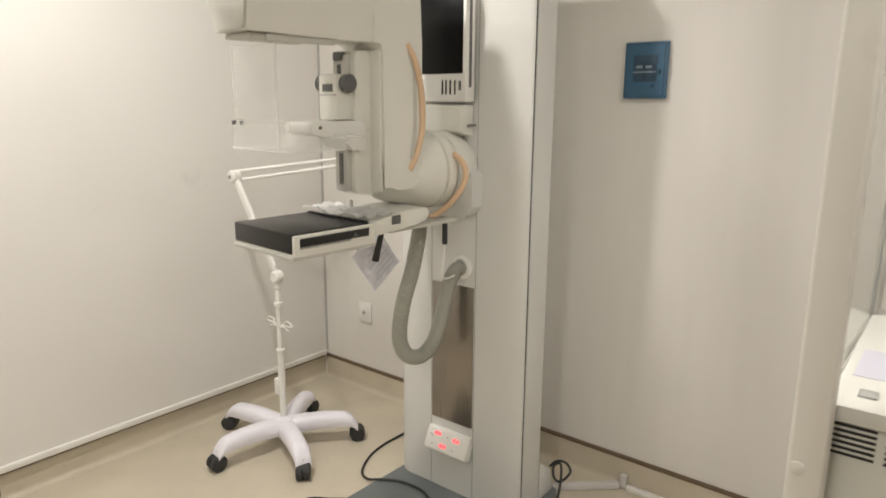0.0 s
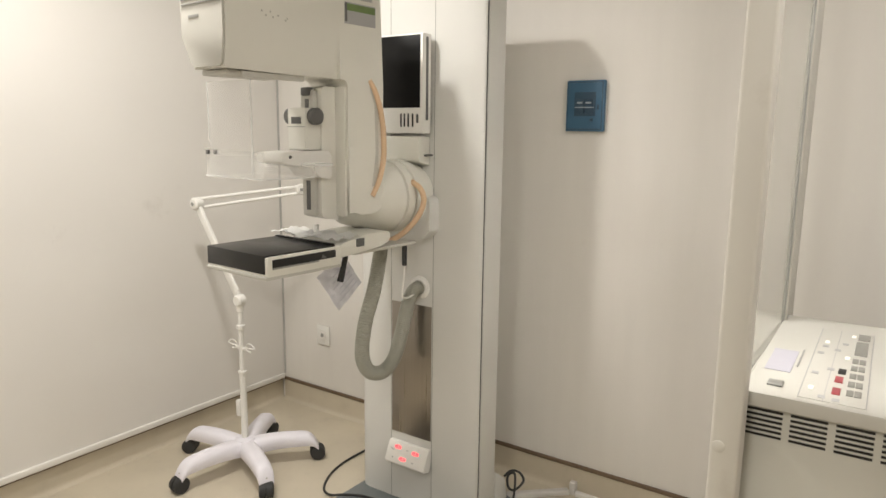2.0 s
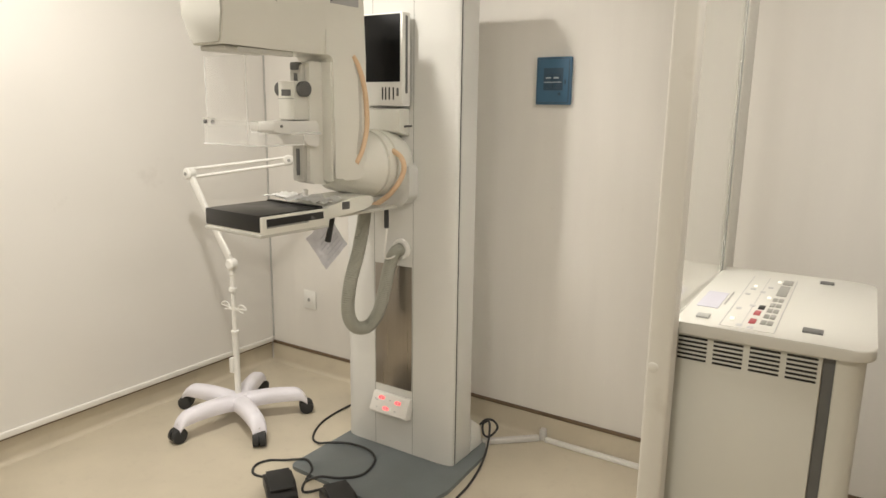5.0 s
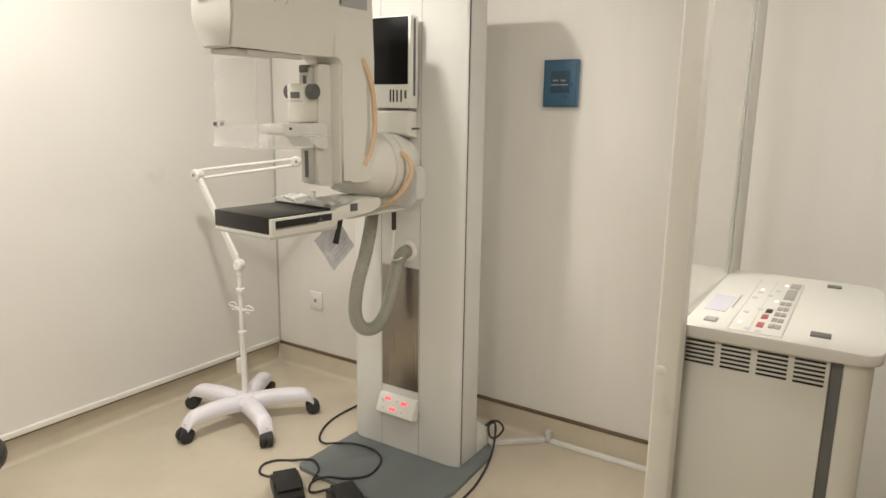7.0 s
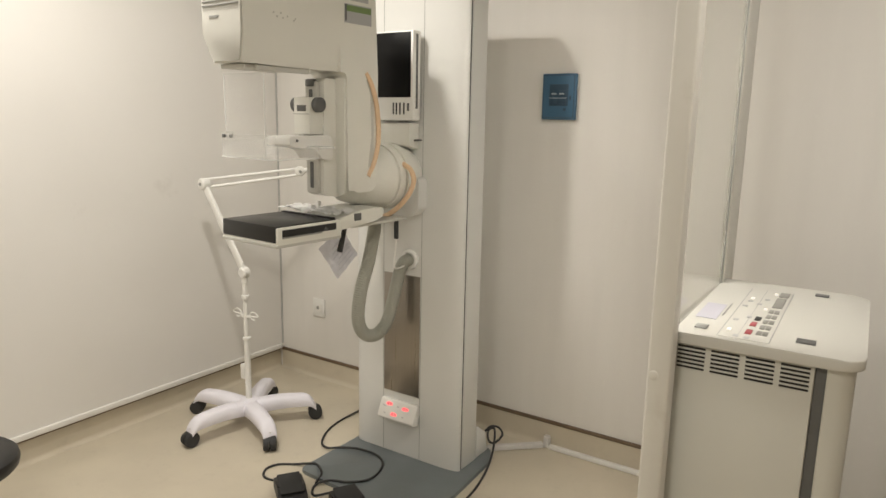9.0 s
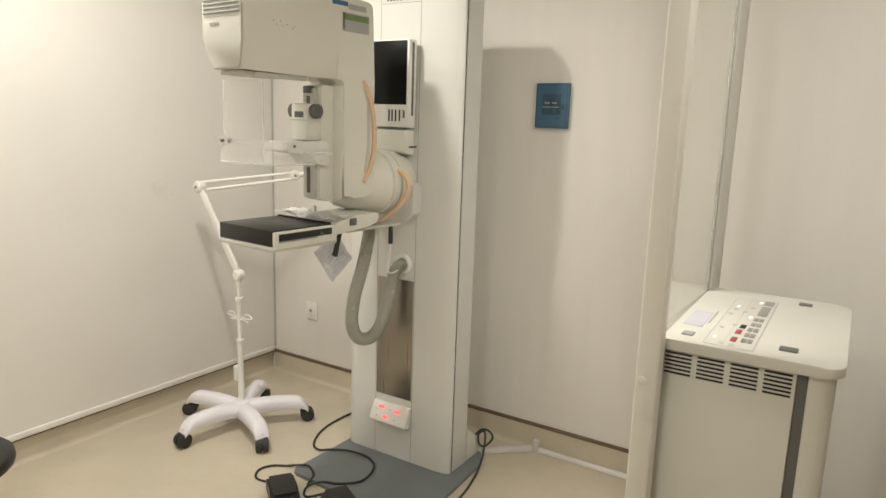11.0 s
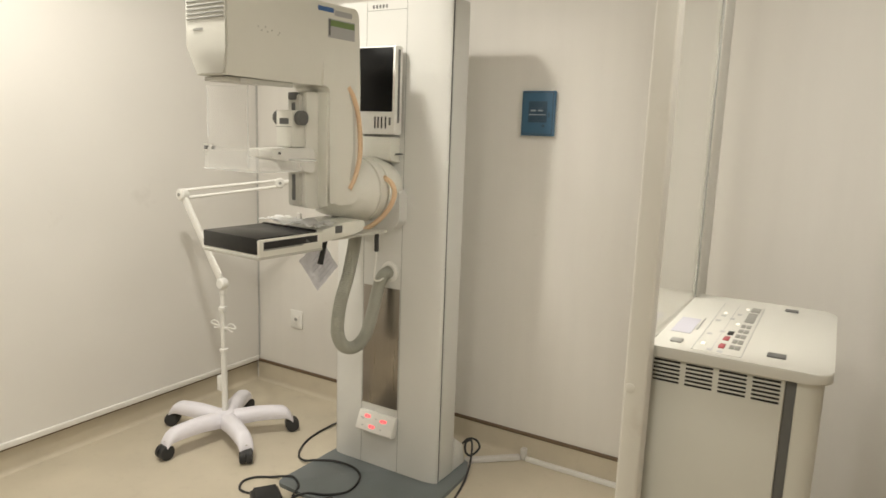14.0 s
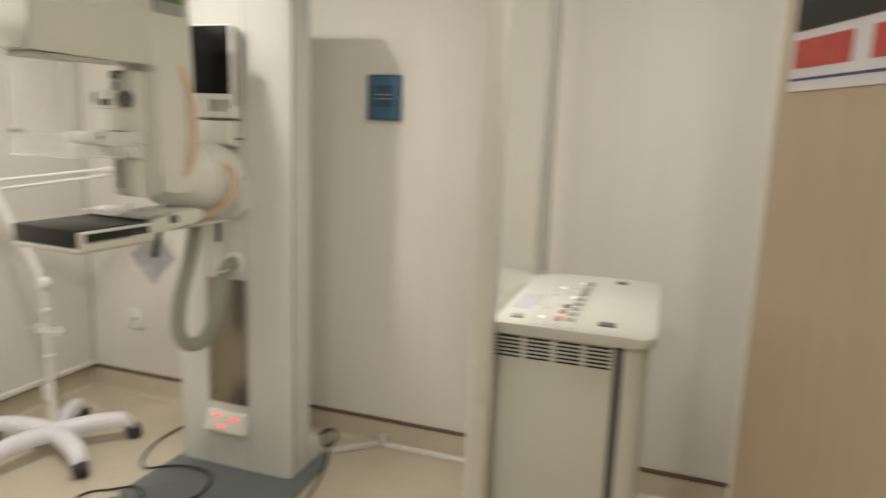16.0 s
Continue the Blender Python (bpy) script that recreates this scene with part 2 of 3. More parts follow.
def cove(name, length, m, ma):
    """A vinyl skirting that sweeps up from the floor in a curve."""
    prof = [(0, -0.0004), (0.024, -0.0004)]
    prof += [(0.023 - 0.018 * math.sin(a), 0.021 - 0.019 * math.cos(a)) for a in (0.2, 0.5, 0.8, 1.1, 1.4)]
    prof += [(0.0045, 0.023), (0.0045, 0.108), (0, 0.108)]
    bm = prism([(a, b) for a, b in prof], 0, length, m)
    return tagged(part(name, bm, ma), kind="structure")


cove("baseboard_north", 4.48, Matrix(((0, 0, 1, WEST), (-1, 0, 0, NORTH), (0, 1, 0, 0.0005), (0, 0, 0, 1))), FLOOR)
cove("baseboard_west", 4.2, Matrix(((1, 0, 0, WEST - 0.02), (0, 0, -1, NORTH - 0.003), (0, 1, 0, 0.0005), (0, 0, 0, 1))), FLOOR)
slab("trim_north", WEST, 4.4, NORTH - 0.009, NORTH - 0.0005, 0.109, 0.126, BROWN, 0.002)
slab("trim_west", WEST - 0.0195, WEST + 0.012, -4.2, NORTH - 0.012, 0.12, 0.146, TRIM, 0.004)
# dark brown strip paints the shade in the gap below the west trim
slab("trim_west_gap_shade", WEST - 0.0195, WEST - 0.004, -4.2, NORTH - 0.012, 0.1085, 0.1195, BROWN)
slab("trim_corner", WEST + 0.0005, WEST + 0.007, NORTH - 0.008, NORTH - 0.0005, 0.147, TOP - 0.01, SEAM)

# ---- leaded glass screen beside the console ----
scr = thing("radiation_screen", "painted metal protective screen with a clear leaded glass pane", "screen")
part("end_post", box(2.4, 2.452, -1.2, -1.148, 0, 2.35, 0.007, 3), FRAME, scr)
part("far_stile", box(2.394, 2.4245, -0.53, -0.37, 0.0, 2.35, 0.004), FRAME, scr)
part("glazing_bead", box(2.419, 2.431, -0.552, -0.5315, 0.985, 2.27, 0.003), FRAME, scr)
part("bead_dark_strip", box(2.4185, 2.4272, -0.557, -0.5525, 0.985, 2.27, 0.001), MIDGREY, scr, "dark strip along the glazing bead")
part("lower_panel", box(2.406, 2.424, -1.1475, -0.5305, 0.0, 0.96, 0.003), FRAME, scr)
part("bottom_rail", box(2.404, 2.4245, -1.1475, -0.5305, 0.961, 0.984, 0.003), FRAME, scr)
part("top_rail", box(2.395, 2.445, -1.1475, -0.5305, 2.27, 2.35, 0.004), FRAME, scr)
pane = part("pane", box(2.411, 2.423, -1.1475, -0.558, 0.986, 2.268), GLASS, scr, "clear leaded glass pane")
pane.visible_shadow = False
part("screw_cap", lathe([(0, 0.0115), (0.0015, 0.0115), (0.0025, 0.008)], 20, pose(2.416, -1.2, 0.905, 90)), FRAME, scr)

# ---- tan door with a poster, standing open ----
DOOR = pose(3.006, -1.12, 0, 0, 0, 21)
door = thing("door_1", "tan laminate door leaf standing open", "door", m=DOOR, kind="structure")
part("leaf", box(0, 0.04, -0.86, -0.012, 0.01, 2.08, 0.002), TAN, door)
part("edge_strip", box(-0.0015, 0.0415, -0.0115, 0.0, 0.01, 2.08, 0.002), FRAME, door, "pale edge strip")
stub = Vector(DOOR @ Vector((0.02, -0.87, 0)))
slab("door_jamb", stub.x - 0.04, stub.x + 0.06, stub.y - 0.09, stub.y - 0.012, 0, TOP, FRAME, 0.004)
slab("wall_control", stub.x + 0.061, 4.4, stub.y - 0.09, stub.y - 0.012, 0, TOP, WALL)
poster = thing("poster", "black and red warning poster taped on a tan door", "poster", m=DOOR)
POSTER_SHEET = material("poster_paper", (0.6, 0.575, 0.6), 0.6, scale=14, vary=0.06)
part("sheet", box(-0.004, -0.0022, -0.52, -0.05, 1.553, 2.0), POSTER_SHEET, poster)
part("dark_field", box(-0.0052, -0.0042, -0.51, -0.058, 1.664, 1.99), POSTER_BLACK, poster)
for a, b in ((-0.245, -0.064), (-0.5, -0.298)):
    part("red_block", box(-0.0052, -0.0042, a, b, 1.595, 1.648), POSTER_RED, poster)
part("blue_line", box(-0.0052, -0.0042, -0.51, -0.054, 1.572, 1.577), POSTER_BLUE, poster)
part("green_mark", lathe([(0, 0.03), (0.001, 0.03)], 24, pose(-0.0052, -0.2, 1.795, 0, -90)), POSTER_GREEN, poster)

# ---- mammography unit ----
unit = thing("mammography_unit", "ivory mammography unit with grey base plate and tall column", "x-ray machine", m=pose(1.2, -0.45, 0))
INV = unit.matrix_world.inverted()


def upart(name, bm, ma, parent=None, label=""):
    """A part of the unit, built at its place in the room."""
    return part(name, turned(bm, INV), ma, parent or unit, label)


upart("base_plate", prism(rounded([(0.9, -0.2), (0.888, -0.82), (1.48, -0.85), (1.53, -0.62), (1.508, -0.285), (1.46, -0.2)], [0.02, 0.03, 0.05, 0.05, 0.03, 0.02]), 0, 0.017, r=0.004), PLATE, label="blue-grey painted steel base plate")
TOPZ = 1.982
LEFT, RIGHT, REAR = 0.905, 1.453, -0.315
quarter = [i * math.pi / 20 for i in range(11)]
bend = [(RIGHT - 0.085 + 0.085 * math.sin(a), -0.45 - 0.022 * math.cos(a)) for a in quarter]
other = [(LEFT + 0.05 - 0.05 * math.cos(a), -0.45 - 0.022 * math.sin(a)) for a in quarter]
col = upart("column_cover", prism(other + bend, 0.018, TOPZ, r=0.002), COLUMN)
upart("column_gap", box(LEFT + 0.006, RIGHT - 0.0035, -0.4495, -0.4375, 0.019, TOPZ - 0.01), BLACK)
upart("column_housing", prism(rounded([(LEFT + 0.002, -0.437), (RIGHT - 0.001, -0.437), (RIGHT - 0.001, REAR), (LEFT + 0.002, REAR)], [0, 0, 0.015, 0.015]), 0.018, TOPZ - 0.004, r=0.003), COLUMN)
for x in (1.062, 1.257):
    upart("panel_seam", box(x - 0.001, x + 0.001, -0.4728, -0.4715, 0.02, TOPZ - 0.005), MIDGREY, col)
upart("panel_seam", box(1.064, 1.255, -0.4728, -0.4715, 1.943, 1.945), MIDGREY, col)
for k in range(5):
    upart("vent_slot", box(1.09 + 0.016 * k, 1.098 + 0.016 * k, -0.4735, -0.4715, 1.952, 1.965), GREY, col)
upart("steel_panel", box(1.067, 1.252, -0.475, -0.471, 0.302, 0.83, 0.001), STEEL, col, "brushed steel inset panel")
upart("foot_shroud", prism([(REAR + 0.001, 0.018), (-0.215, 0.018), (-0.235, 0.11), (REAR + 0.001, 0.17)], 1.36, RIGHT - 0.002, Matrix(((0, 0, 1, 0), (1, 0, 0, 0), (0, 1, 0, 0), (0, 0, 0, 1))), 0.004), COLUMN)

# foot display, tilted up towards the operator
FD = pose(1.163, -0.472, 0.222, -16)
wedge = prism(rounded([(0, 0.044), (0, -0.044), (-0.044, -0.044), (-0.031, 0.044)], [0, 0, 0.008, 0.008]), -0.094, 0.094, FD @ Matrix(((0, 0, 1, 0), (1, 0, 0, 0), (0, 1, 0, 0), (0, 0, 0, 1))), 0.003)
disp = upart("foot_display", wedge, WHITE, label="white tilted display with lit red digits")
FACE = FD @ pose(0, -0.0377, 0, -8.5)
random.seed(5)
for x, z in ((-0.045, 0.022), (0.04, 0.016), (-0.012, -0.018)):
    upart("window", turned(box(x - 0.024, x + 0.024, -0.0012, 0.0012, z - 0.0125, z + 0.0125), FACE), WHITE, disp, "pale display window")
    for dx, h in ((-0.012, 0.006), (-0.0045, 0.009), (0.0045, 0.008), (0.012, 0.006)):
        upart("lit_bar", turned(box(x + dx - 0.0026, x + dx + 0.0026, -0.0022, -0.0013, z - 0.85 * h, z + 0.85 * h), FACE), GLOW_RED, disp)
for x, z in ((-0.075, 0.012), (-0.066, 0.008), (-0.06, -0.02), (0.0, 0.018), (0.035, -0.02)):
    upart("print_mark", turned(box(x - 0.004, x + 0.004, -0.0012, 0.0008, z - 0.002, z + 0.002), FACE), PALE, disp)

# monitor on the column
mon = upart("monitor", box(1.0, 1.256, -0.543, -0.493, 1.462, 1.798, 0.005), WHITE, label="white upright monitor with a dark screen")
upart("screen", box(1.012, 1.245, -0.5455, -0.542, 1.55, 1.792, 0.001), SCREEN, mon)
upart("side_groove", box(1.2545, 1.2572, -0.525, -0.512, 1.508, 1.786), GREY, mon)
for x in (1.168, 1.183, 1.2, 1.219):
    upart("slot", box(x - 0.008, x - 0.002, -0.5445, -0.542, 1.485, 1.53), BLACK, mon)
upart("button", box(1.229, 1.239, -0.5455, -0.542, 1.498, 1.528, 0.002), GREY, mon)
upart("wall_mount", box(1.05, 1.21, -0.494, -0.4725, 1.52, 1.74, 0.003), SHELL_GREY, mon)
upart("monitor_arm", prism(rounded([(-0.473, 1.35), (-0.54, 1.365), (-0.54, 1.452), (-0.473, 1.452)], [0, 0.012, 0.008, 0]), 1.06, 1.238, Matrix(((0, 0, 1, 0), (1, 0, 0, 0), (0, 1, 0, 0), (0, 0, 0, 1))), 0.004), SHELL)
upart("latch", rod((1.23, -0.505, 1.385), (1.272, -0.505, 1.388), 0.004, 10), GREY)
# mid-grey block puts the shade below the monitor arm into colour
upart("neck_shade_block", box(1.12, 1.2, -0.53, -0.473, 1.3, 1.349, 0.006), MIDGREY)
upart("carriage", prism(rounded([(1.02, 1.09), (1.25, 1.09), (1.279, 1.12), (1.279, 1.245), (1.02, 1.245)], [0.02, 0.01, 0.02, 0.02, 0.02]), 0.4725, 0.53, Matrix(((1, 0, 0, 0), (0, 0, -1, 0), (0, 1, 0, 0), (0, 0, 0, 1))), 0.006), COLUMN)

# the arm turns with the frame AX: x across, y towards the patient, z up
AX = Matrix(((0.99756, -0.06976, 0, 1.15), (-0.06976, -0.99756, 0, -0.475), (0, 0, 1, 0), (0, 0, 0, 1)))
SIDE = Matrix(((0, 0, 1, 0), (1, 0, 0, 0), (0, 1, 0, 0), (0, 0, 0, 1)))


def arm_part(name, bm, ma, parent=None, label=""):
    """A part of the arm, in the arm's own frame."""
    return upart(name, turned(bm, AX), ma, parent, label)


JOIN = 0.43
arm_outline = rounded([(0.245, 1.205), (0.385, 1.205), (0.4, 1.3), (0.4, 1.618), (JOIN, 1.622), (JOIN, 1.895), (0.258, 1.895), (0.245, 1.62)], [0.05, 0.05, 0.02, 0.02, 0, 0, 0.028, 0.02])
bm = prism(arm_outline, -0.07, 0.1, SIDE)
soft = [e for e in bm.edges if e.calc_face_angle(0) > 1.2 and not all(abs(v.co.y - JOIN) < 1e-4 for v in e.verts)]
bmesh.ops.bevel(bm, geom=soft, offset=0.012, segments=3, profile=0.5, affect="EDGES")
arm = arm_part("c_arm", bm, SHELL)
# tube head with tucked-in lower flanks
bm = bmesh.new()
sect = [(-0.096, 1.895), (0.1, 1.895), (0.1, 1.71), (0.086, 1.622), (-0.05, 1.622), (-0.096, 1.71)]
rings = [[bm.verts.new((x, v, z + dz * (1 if z < 1.7 else 0))) for x, z in sect] for v, dz in ((JOIN, 0.0), (0.62, 0.0), (0.819, 0.004))]
for a, b in zip(rings, rings[1:]):
    for i in range(6):
        bm.faces.new((a[i], a[(i + 1) % 6], b[(i + 1) % 6], b[i]))
bm.faces.new(rings[0])
bm.faces.new(rings[-1][::-1])
bmesh.ops.bevel(bm, geom=[e for e in bm.edges if e.calc_face_angle(0) > 0.2 and not all(abs(v.co.y - JOIN) < 1e-4 for v in e.verts)], offset=0.012, segments=3, profile=0.5, affect="EDGES")
head = arm_part("tube_head", bm, SHELL)
arm_part("front_cover", prism(rounded([(-0.092, 1.89), (0.096, 1.89), (0.096, 1.712), (0.083, 1.63), (-0.044, 1.63), (-0.092, 1.713)], [0.01, 0.01, 0.004, 0.012, 0.012, 0.004]), 0.8195, 0.826, Matrix(((1, 0, 0, 0), (0, 0, 1, 0), (0, 1, 0, 0), (0, 0, 0, 1))), 0.002), SHELL_GREY, head)
for k in range(8):
    z = 1.79 + 0.0125 * k
    arm_part("grille_slat", box(-0.086, 0.09, 0.826, 0.8285, z, z + 0.0052, 0.001), MIDGREY, head)
arm_part("name_bar", box(-0.055, -0.008, 0.826, 0.8272, 1.757, 1.764), MIDGREY, head)
arm_part("stripe", box(0.1, 0.1012, 0.385, 0.458, 1.866, 1.881), STRIPE, head, "blue stripe label")
arm_part("grey_label", box(0.1, 0.1012, 0.295, 0.38, 1.858, 1.876), PALE, head)
lcd = arm_part("readout", box(0.1, 0.1015, 0.28, 0.41, 1.784, 1.846), PALE, head, "small readout with a green strip")
arm_part("green_strip", box(0.1015, 0.1026, 0.283, 0.4, 1.822, 1.842), GREENISH, lcd)
arm_part("dark_edge", box(0.1015, 0.1026, 0.401, 0.409, 1.79, 1.844), GREY, lcd)
for v, z in ((0.708, 1.778), (0.695, 1.768), (0.68, 1.779), (0.672, 1.766), (0.655, 1.772), (0.63, 1.762), (0.624, 1.768)):
    arm_part("print_mark", box(0.1, 0.1006, v - 0.003, v + 0.002, z - 0.002, z + 0.003), FAINT, head)
arm_part("collimator_plate", box(-0.045, 0.07, 0.6, 0.8, 1.61, 1.6235, 0.003), SHELL_GREY, head)
arm_part("collimator_rail", box(0.06, 0.08, 0.55, 0.76, 1.606, 1.6225, 0.003), SHELL_GREY, head)
sh = arm_part("face_shield", box(-0.1, 0.1, 0.748, 0.7505, 1.34, 1.6), ACRYLIC, None, "clear acrylic face shield")
sh.visible_shadow = False
# frosted strips paint the highlight along the shield's two edges
for u in (-0.1, 0.097):
    arm_part("shield_edge_gleam", box(u, u + 0.003, 0.7506, 0.7535, 1.345 if u > 0 else 1.44, 1.6), FROST, sh, "frosted strip painting the edge highlight").visible_shadow = False
# flat grey strip paints the shadow of the cable recess on the arm
arm_part("recess_shade", prism(rounded([(0.268, 1.3), (0.268, 1.58), (0.3, 1.612), (0.305, 1.6), (0.285, 1.55), (0.28, 1.4), (0.298, 1.29)], [0.008, 0.01, 0.004, 0.004, 0.01, 0.01, 0.004]), 0.0992, 0.1008, SIDE), SHELL_GREY, arm)

# bearing where the arm meets the carriage
hub = arm_part("rotation_hub", lathe([(-0.02, 0.1), (0.02, 0.118), (0.06, 0.126), (0.1, 0.128), (0.103, 0.117), (0.109, 0.117), (0.112, 0.128), (0.145, 0.127), (0.148, 0.116), (0.153, 0.116), (0.156, 0.125), (0.2, 0.116), (0.26, 0.1), (0.33, 0.082), (0.36, 0.06)], 40, Matrix(((1, 0, 0, 0), (0, 0, 1, 0), (0, 1, 0, 1.245), (0, 0, 0, 1)))), SHELL)
arm_part("bearing_screw", lathe([(0, 0.006), (0.004, 0.005)], 12, pose(0.112, 0.12, 1.27, 0, 70)), CHROME, hub)

# image receptor table
det = arm_part("receptor_table", box(-0.145, 0.138, 0.47, 0.744, 1.066, 1.124, 0.004), SHELL)
arm_part("cassette_cover", box(-0.1465, 0.127, 0.485, 0.7465, 1.0755, 1.1285, 0.003), CARBON, det, "matt black cassette cover")
arm_part("cassette_slot", box(0.1372, 0.1392, 0.495, 0.728, 1.0935, 1.1165, 0.0006), BLACK, det)
arm_part("slot_ledge", box(0.1372, 0.1394, 0.56, 0.728, 1.0885, 1.0932, 0.0005), MIDGREY, det)
arm_part("tray_lip", box(-0.1475, 0.138, 0.47, 0.7505, 1.06, 1.0705, 0.002), SHELL_GREY, det)
arm_part("paddle_tab", box(-0.03, -0.012, 0.425, 0.437, 1.124, 1.172, 0.003), WHITE, det)
arm_part("rear_ridge", box(-0.14, 0.124, 0.486, 0.502, 1.1286, 1.1325, 0.0015), BLACK, det)
arm_part("slot_clip", prism([(0.53, 1.097), (0.552, 1.097), (0.547, 1.109)], 0.139, 0.1402, SIDE), GREY, det)
arm_part("table_arm", prism(rounded([(0.47, 1.085), (0.47, 1.128), (0.36, 1.147), (0.25, 1.147), (0.25, 1.115), (0.3, 1.1)], [0, 0.01, 0.01, 0.01, 0.01, 0.02]), -0.05, 0.134, SIDE, 0.005), SHELL)
arm_part("table_button", box(0.134, 0.1372, 0.37, 0.405, 1.112, 1.138, 0.002), GREY)
arm_part("cable_bracket", box(-0.06, 0.12, 0.1, 0.4, 1.083, 1.094, 0.003), SHELL_GREY)

# compression drive and paddle
drv = arm_part("compression_drive", prism(rounded([(0.4, 1.6), (0.462, 1.6), (0.47, 1.2), (0.4, 1.19)], [0.004, 0.012, 0.02, 0.004]), -0.03, 0.052, SIDE, 0.006), SHELL)
arm_part("drive_front", box(-0.022, 0.036, 0.462, 0.484, 1.205, 1.59, 0.008), SHELL_GREY, drv)
arm_part("drive_cap", box(-0.014, 0.026, 0.468, 0.49, 1.572, 1.597, 0.005), GREY, drv)
arm_part("guide_slot", box(0.002, 0.018, 0.4835, 0.486, 1.226, 1.316), GREY, drv)
arm_part("guide_slot", box(0.002, 0.018, 0.4835, 0.486, 1.535, 1.562), GREY, drv)
car = arm_part("compression_carriage", box(-0.034, 0.046, 0.455, 0.525, 1.41, 1.535, 0.006), SHELL)
arm_part("carriage_window", box(-0.014, 0.03, 0.5245, 0.5265, 1.488, 1.508), GREY, car)
arm_part("carriage_line", box(-0.033, 0.045, 0.5245, 0.5258, 1.478, 1.48), MIDGREY, car)
for s_, u in ((1, 0.047), (-1, -0.035)):
    arm_part("knob", lathe([(0, 0.02), (0.004, 0.025), (0.022, 0.025), (0.026, 0.02)], 26, pose(u, 0.495, 1.51, 0, 90 * s_)), GREY, car, "dark grey round knob")
arm_part("drive_back", box(0.05, 0.094, 0.4, 0.409, 1.205, 1.6, 0.002), SHELL, drv)
guard = rounded([(0.318, 1.235), (0.318, 1.375), (0.35, 1.415), (0.4, 1.42), (0.4, 1.215), (0.35, 1.212)], [0.02, 0.02, 0.02, 0.004, 0.004, 0.02])
arm_part("side_guard", prism(guard, 0.1005, 0.1035, SIDE, 0.001), SHELL, arm)
hold = arm_part("paddle_holder", prism(rounded([(0.44, 1.32), (0.44, 1.41), (0.63, 1.405), (0.63, 1.375), (0.52, 1.36), (0.49, 1.33)], [0.01, 0.02, 0.008, 0.008, 0.02, 0.01]), -0.05, 0.068, SIDE, 0.004), WHITE)
arm_part("holder_pin", lathe([(0, 0.005), (0.004, 0.004)], 10, pose(0.068, 0.6, 1.392, 0, 90)), GREY, hold)
pad = arm_part("compression_paddle", box(-0.14, 0.13, 0.56, 0.74, 1.335, 1.338), ACRYLIC, None, "clear acrylic compression paddle")
pad.visible_shadow = False
for c in ((-0.14, 0.13, 0.737, 0.74, 1.3382, 1.41), (-0.14, -0.137, 0.5635, 0.7365, 1.3382, 1.39), (0.127, 0.13, 0.5635, 0.7365, 1.3382, 1.37), (-0.137, 0.127, 0.56, 0.563, 1.3382, 1.37)):
    arm_part("paddle_wall", box(*c), ACRYLIC, pad).visible_shadow = False
arm_part("paddle_flange", box(-0.14, 0.13, 0.49, 0.5595, 1.366, 1.3735, 0.002), FROST, pad).visible_shadow = False
for u in (-0.13, -0.092):
    arm_part("paddle_stop", box(u, u + 0.014, 0.7405, 0.747, 1.398, 1.41, 0.002), GREY, pad)
# pale strips stand in for the highlight on the paddle's lower edges
arm_part("paddle_edge_gleam", box(-0.138, 0.128, 0.7402, 0.7425, 1.334, 1.3385), FROST, pad, "frosted strip painting the edge highlight").visible_shadow = False
arm_part("paddle_edge_gleam", box(0.1302, 0.1325, 0.565, 0.735, 1.334, 1.3385), FROST, pad, "frosted strip painting the edge highlight").visible_shadow = False
arm_part("paddle_strip", box(-0.138, -0.07, 0.7405, 0.744, 1.411, 1.416), SHELL_GREY, pad)

# hose and cables of the unit
hose_path = [(-0.01, 0.14, 1.082), (-0.005, 0.155, 1.02), (0.0, 0.19, 0.915), (0.0, 0.235, 0.8), (0.0, 0.25, 0.69), (0.0, 0.215, 0.622), (0.01, 0.155, 0.607), (0.02, 0.105, 0.65), (0.03, 0.075, 0.745), (0.04, 0.055, 0.84), (0.045, 0.03, 0.888), (0.05, -0.004, 0.9)]
arm_part("vacuum_hose", tube(hose_path, 0.0248, 28, 18, 0.0018, 1), HOSE, None, "corrugated grey hose hanging in a loop")
upart("hose_port", lathe([(0, 0.043), (0.008, 0.042), (0.012, 0.036), (0.012, 0.027), (0.004, 0.026)], 28, pose(1.2, -0.472, 0.9, 90)), WHITE)
arm_part("arm_cable", tube([(0.096, 0.305, 1.625), (0.104, 0.285, 1.59), (0.106, 0.262, 1.53), (0.106, 0.25, 1.46), (0.106, 0.25, 1.38), (0.104, 0.27, 1.31), (0.1, 0.297, 1.262)], 0.009, 8, 12), ORANGE, None, "apricot coloured cable")
upart("hub_cable", tube([(1.235, -0.58, 1.298), (1.262, -0.6, 1.296), (1.294, -0.602, 1.276), (1.305, -0.6, 1.235), (1.278, -0.6, 1.178), (1.226, -0.61, 1.122), (1.165, -0.63, 1.085), (1.1, -0.66, 1.07)], 0.0098, 8, 12), ORANGE, None, "apricot coloured cable")
arm_part("cable_plug", rod((0.06, 0.375, 1.085), (0.06, 0.405, 0.99), 0.008, 12, r2=0.011), RUBBER)
arm_part("cable_plug", rod((0.1, 0.14, 1.083), (0.1, 0.14, 1.01), 0.009, 12), RUBBER)
arm_part("thin_lead", tube([(0.1, 0.14, 1.012), (0.1, 0.145, 0.96), (0.09, 0.14, 0.9), (0.07, 0.09, 0.88), (0.06, 0.03, 0.885)], 0.0035, 8, 8), WHITE)

# ---- things on and under the receptor table ----
random.seed(11)


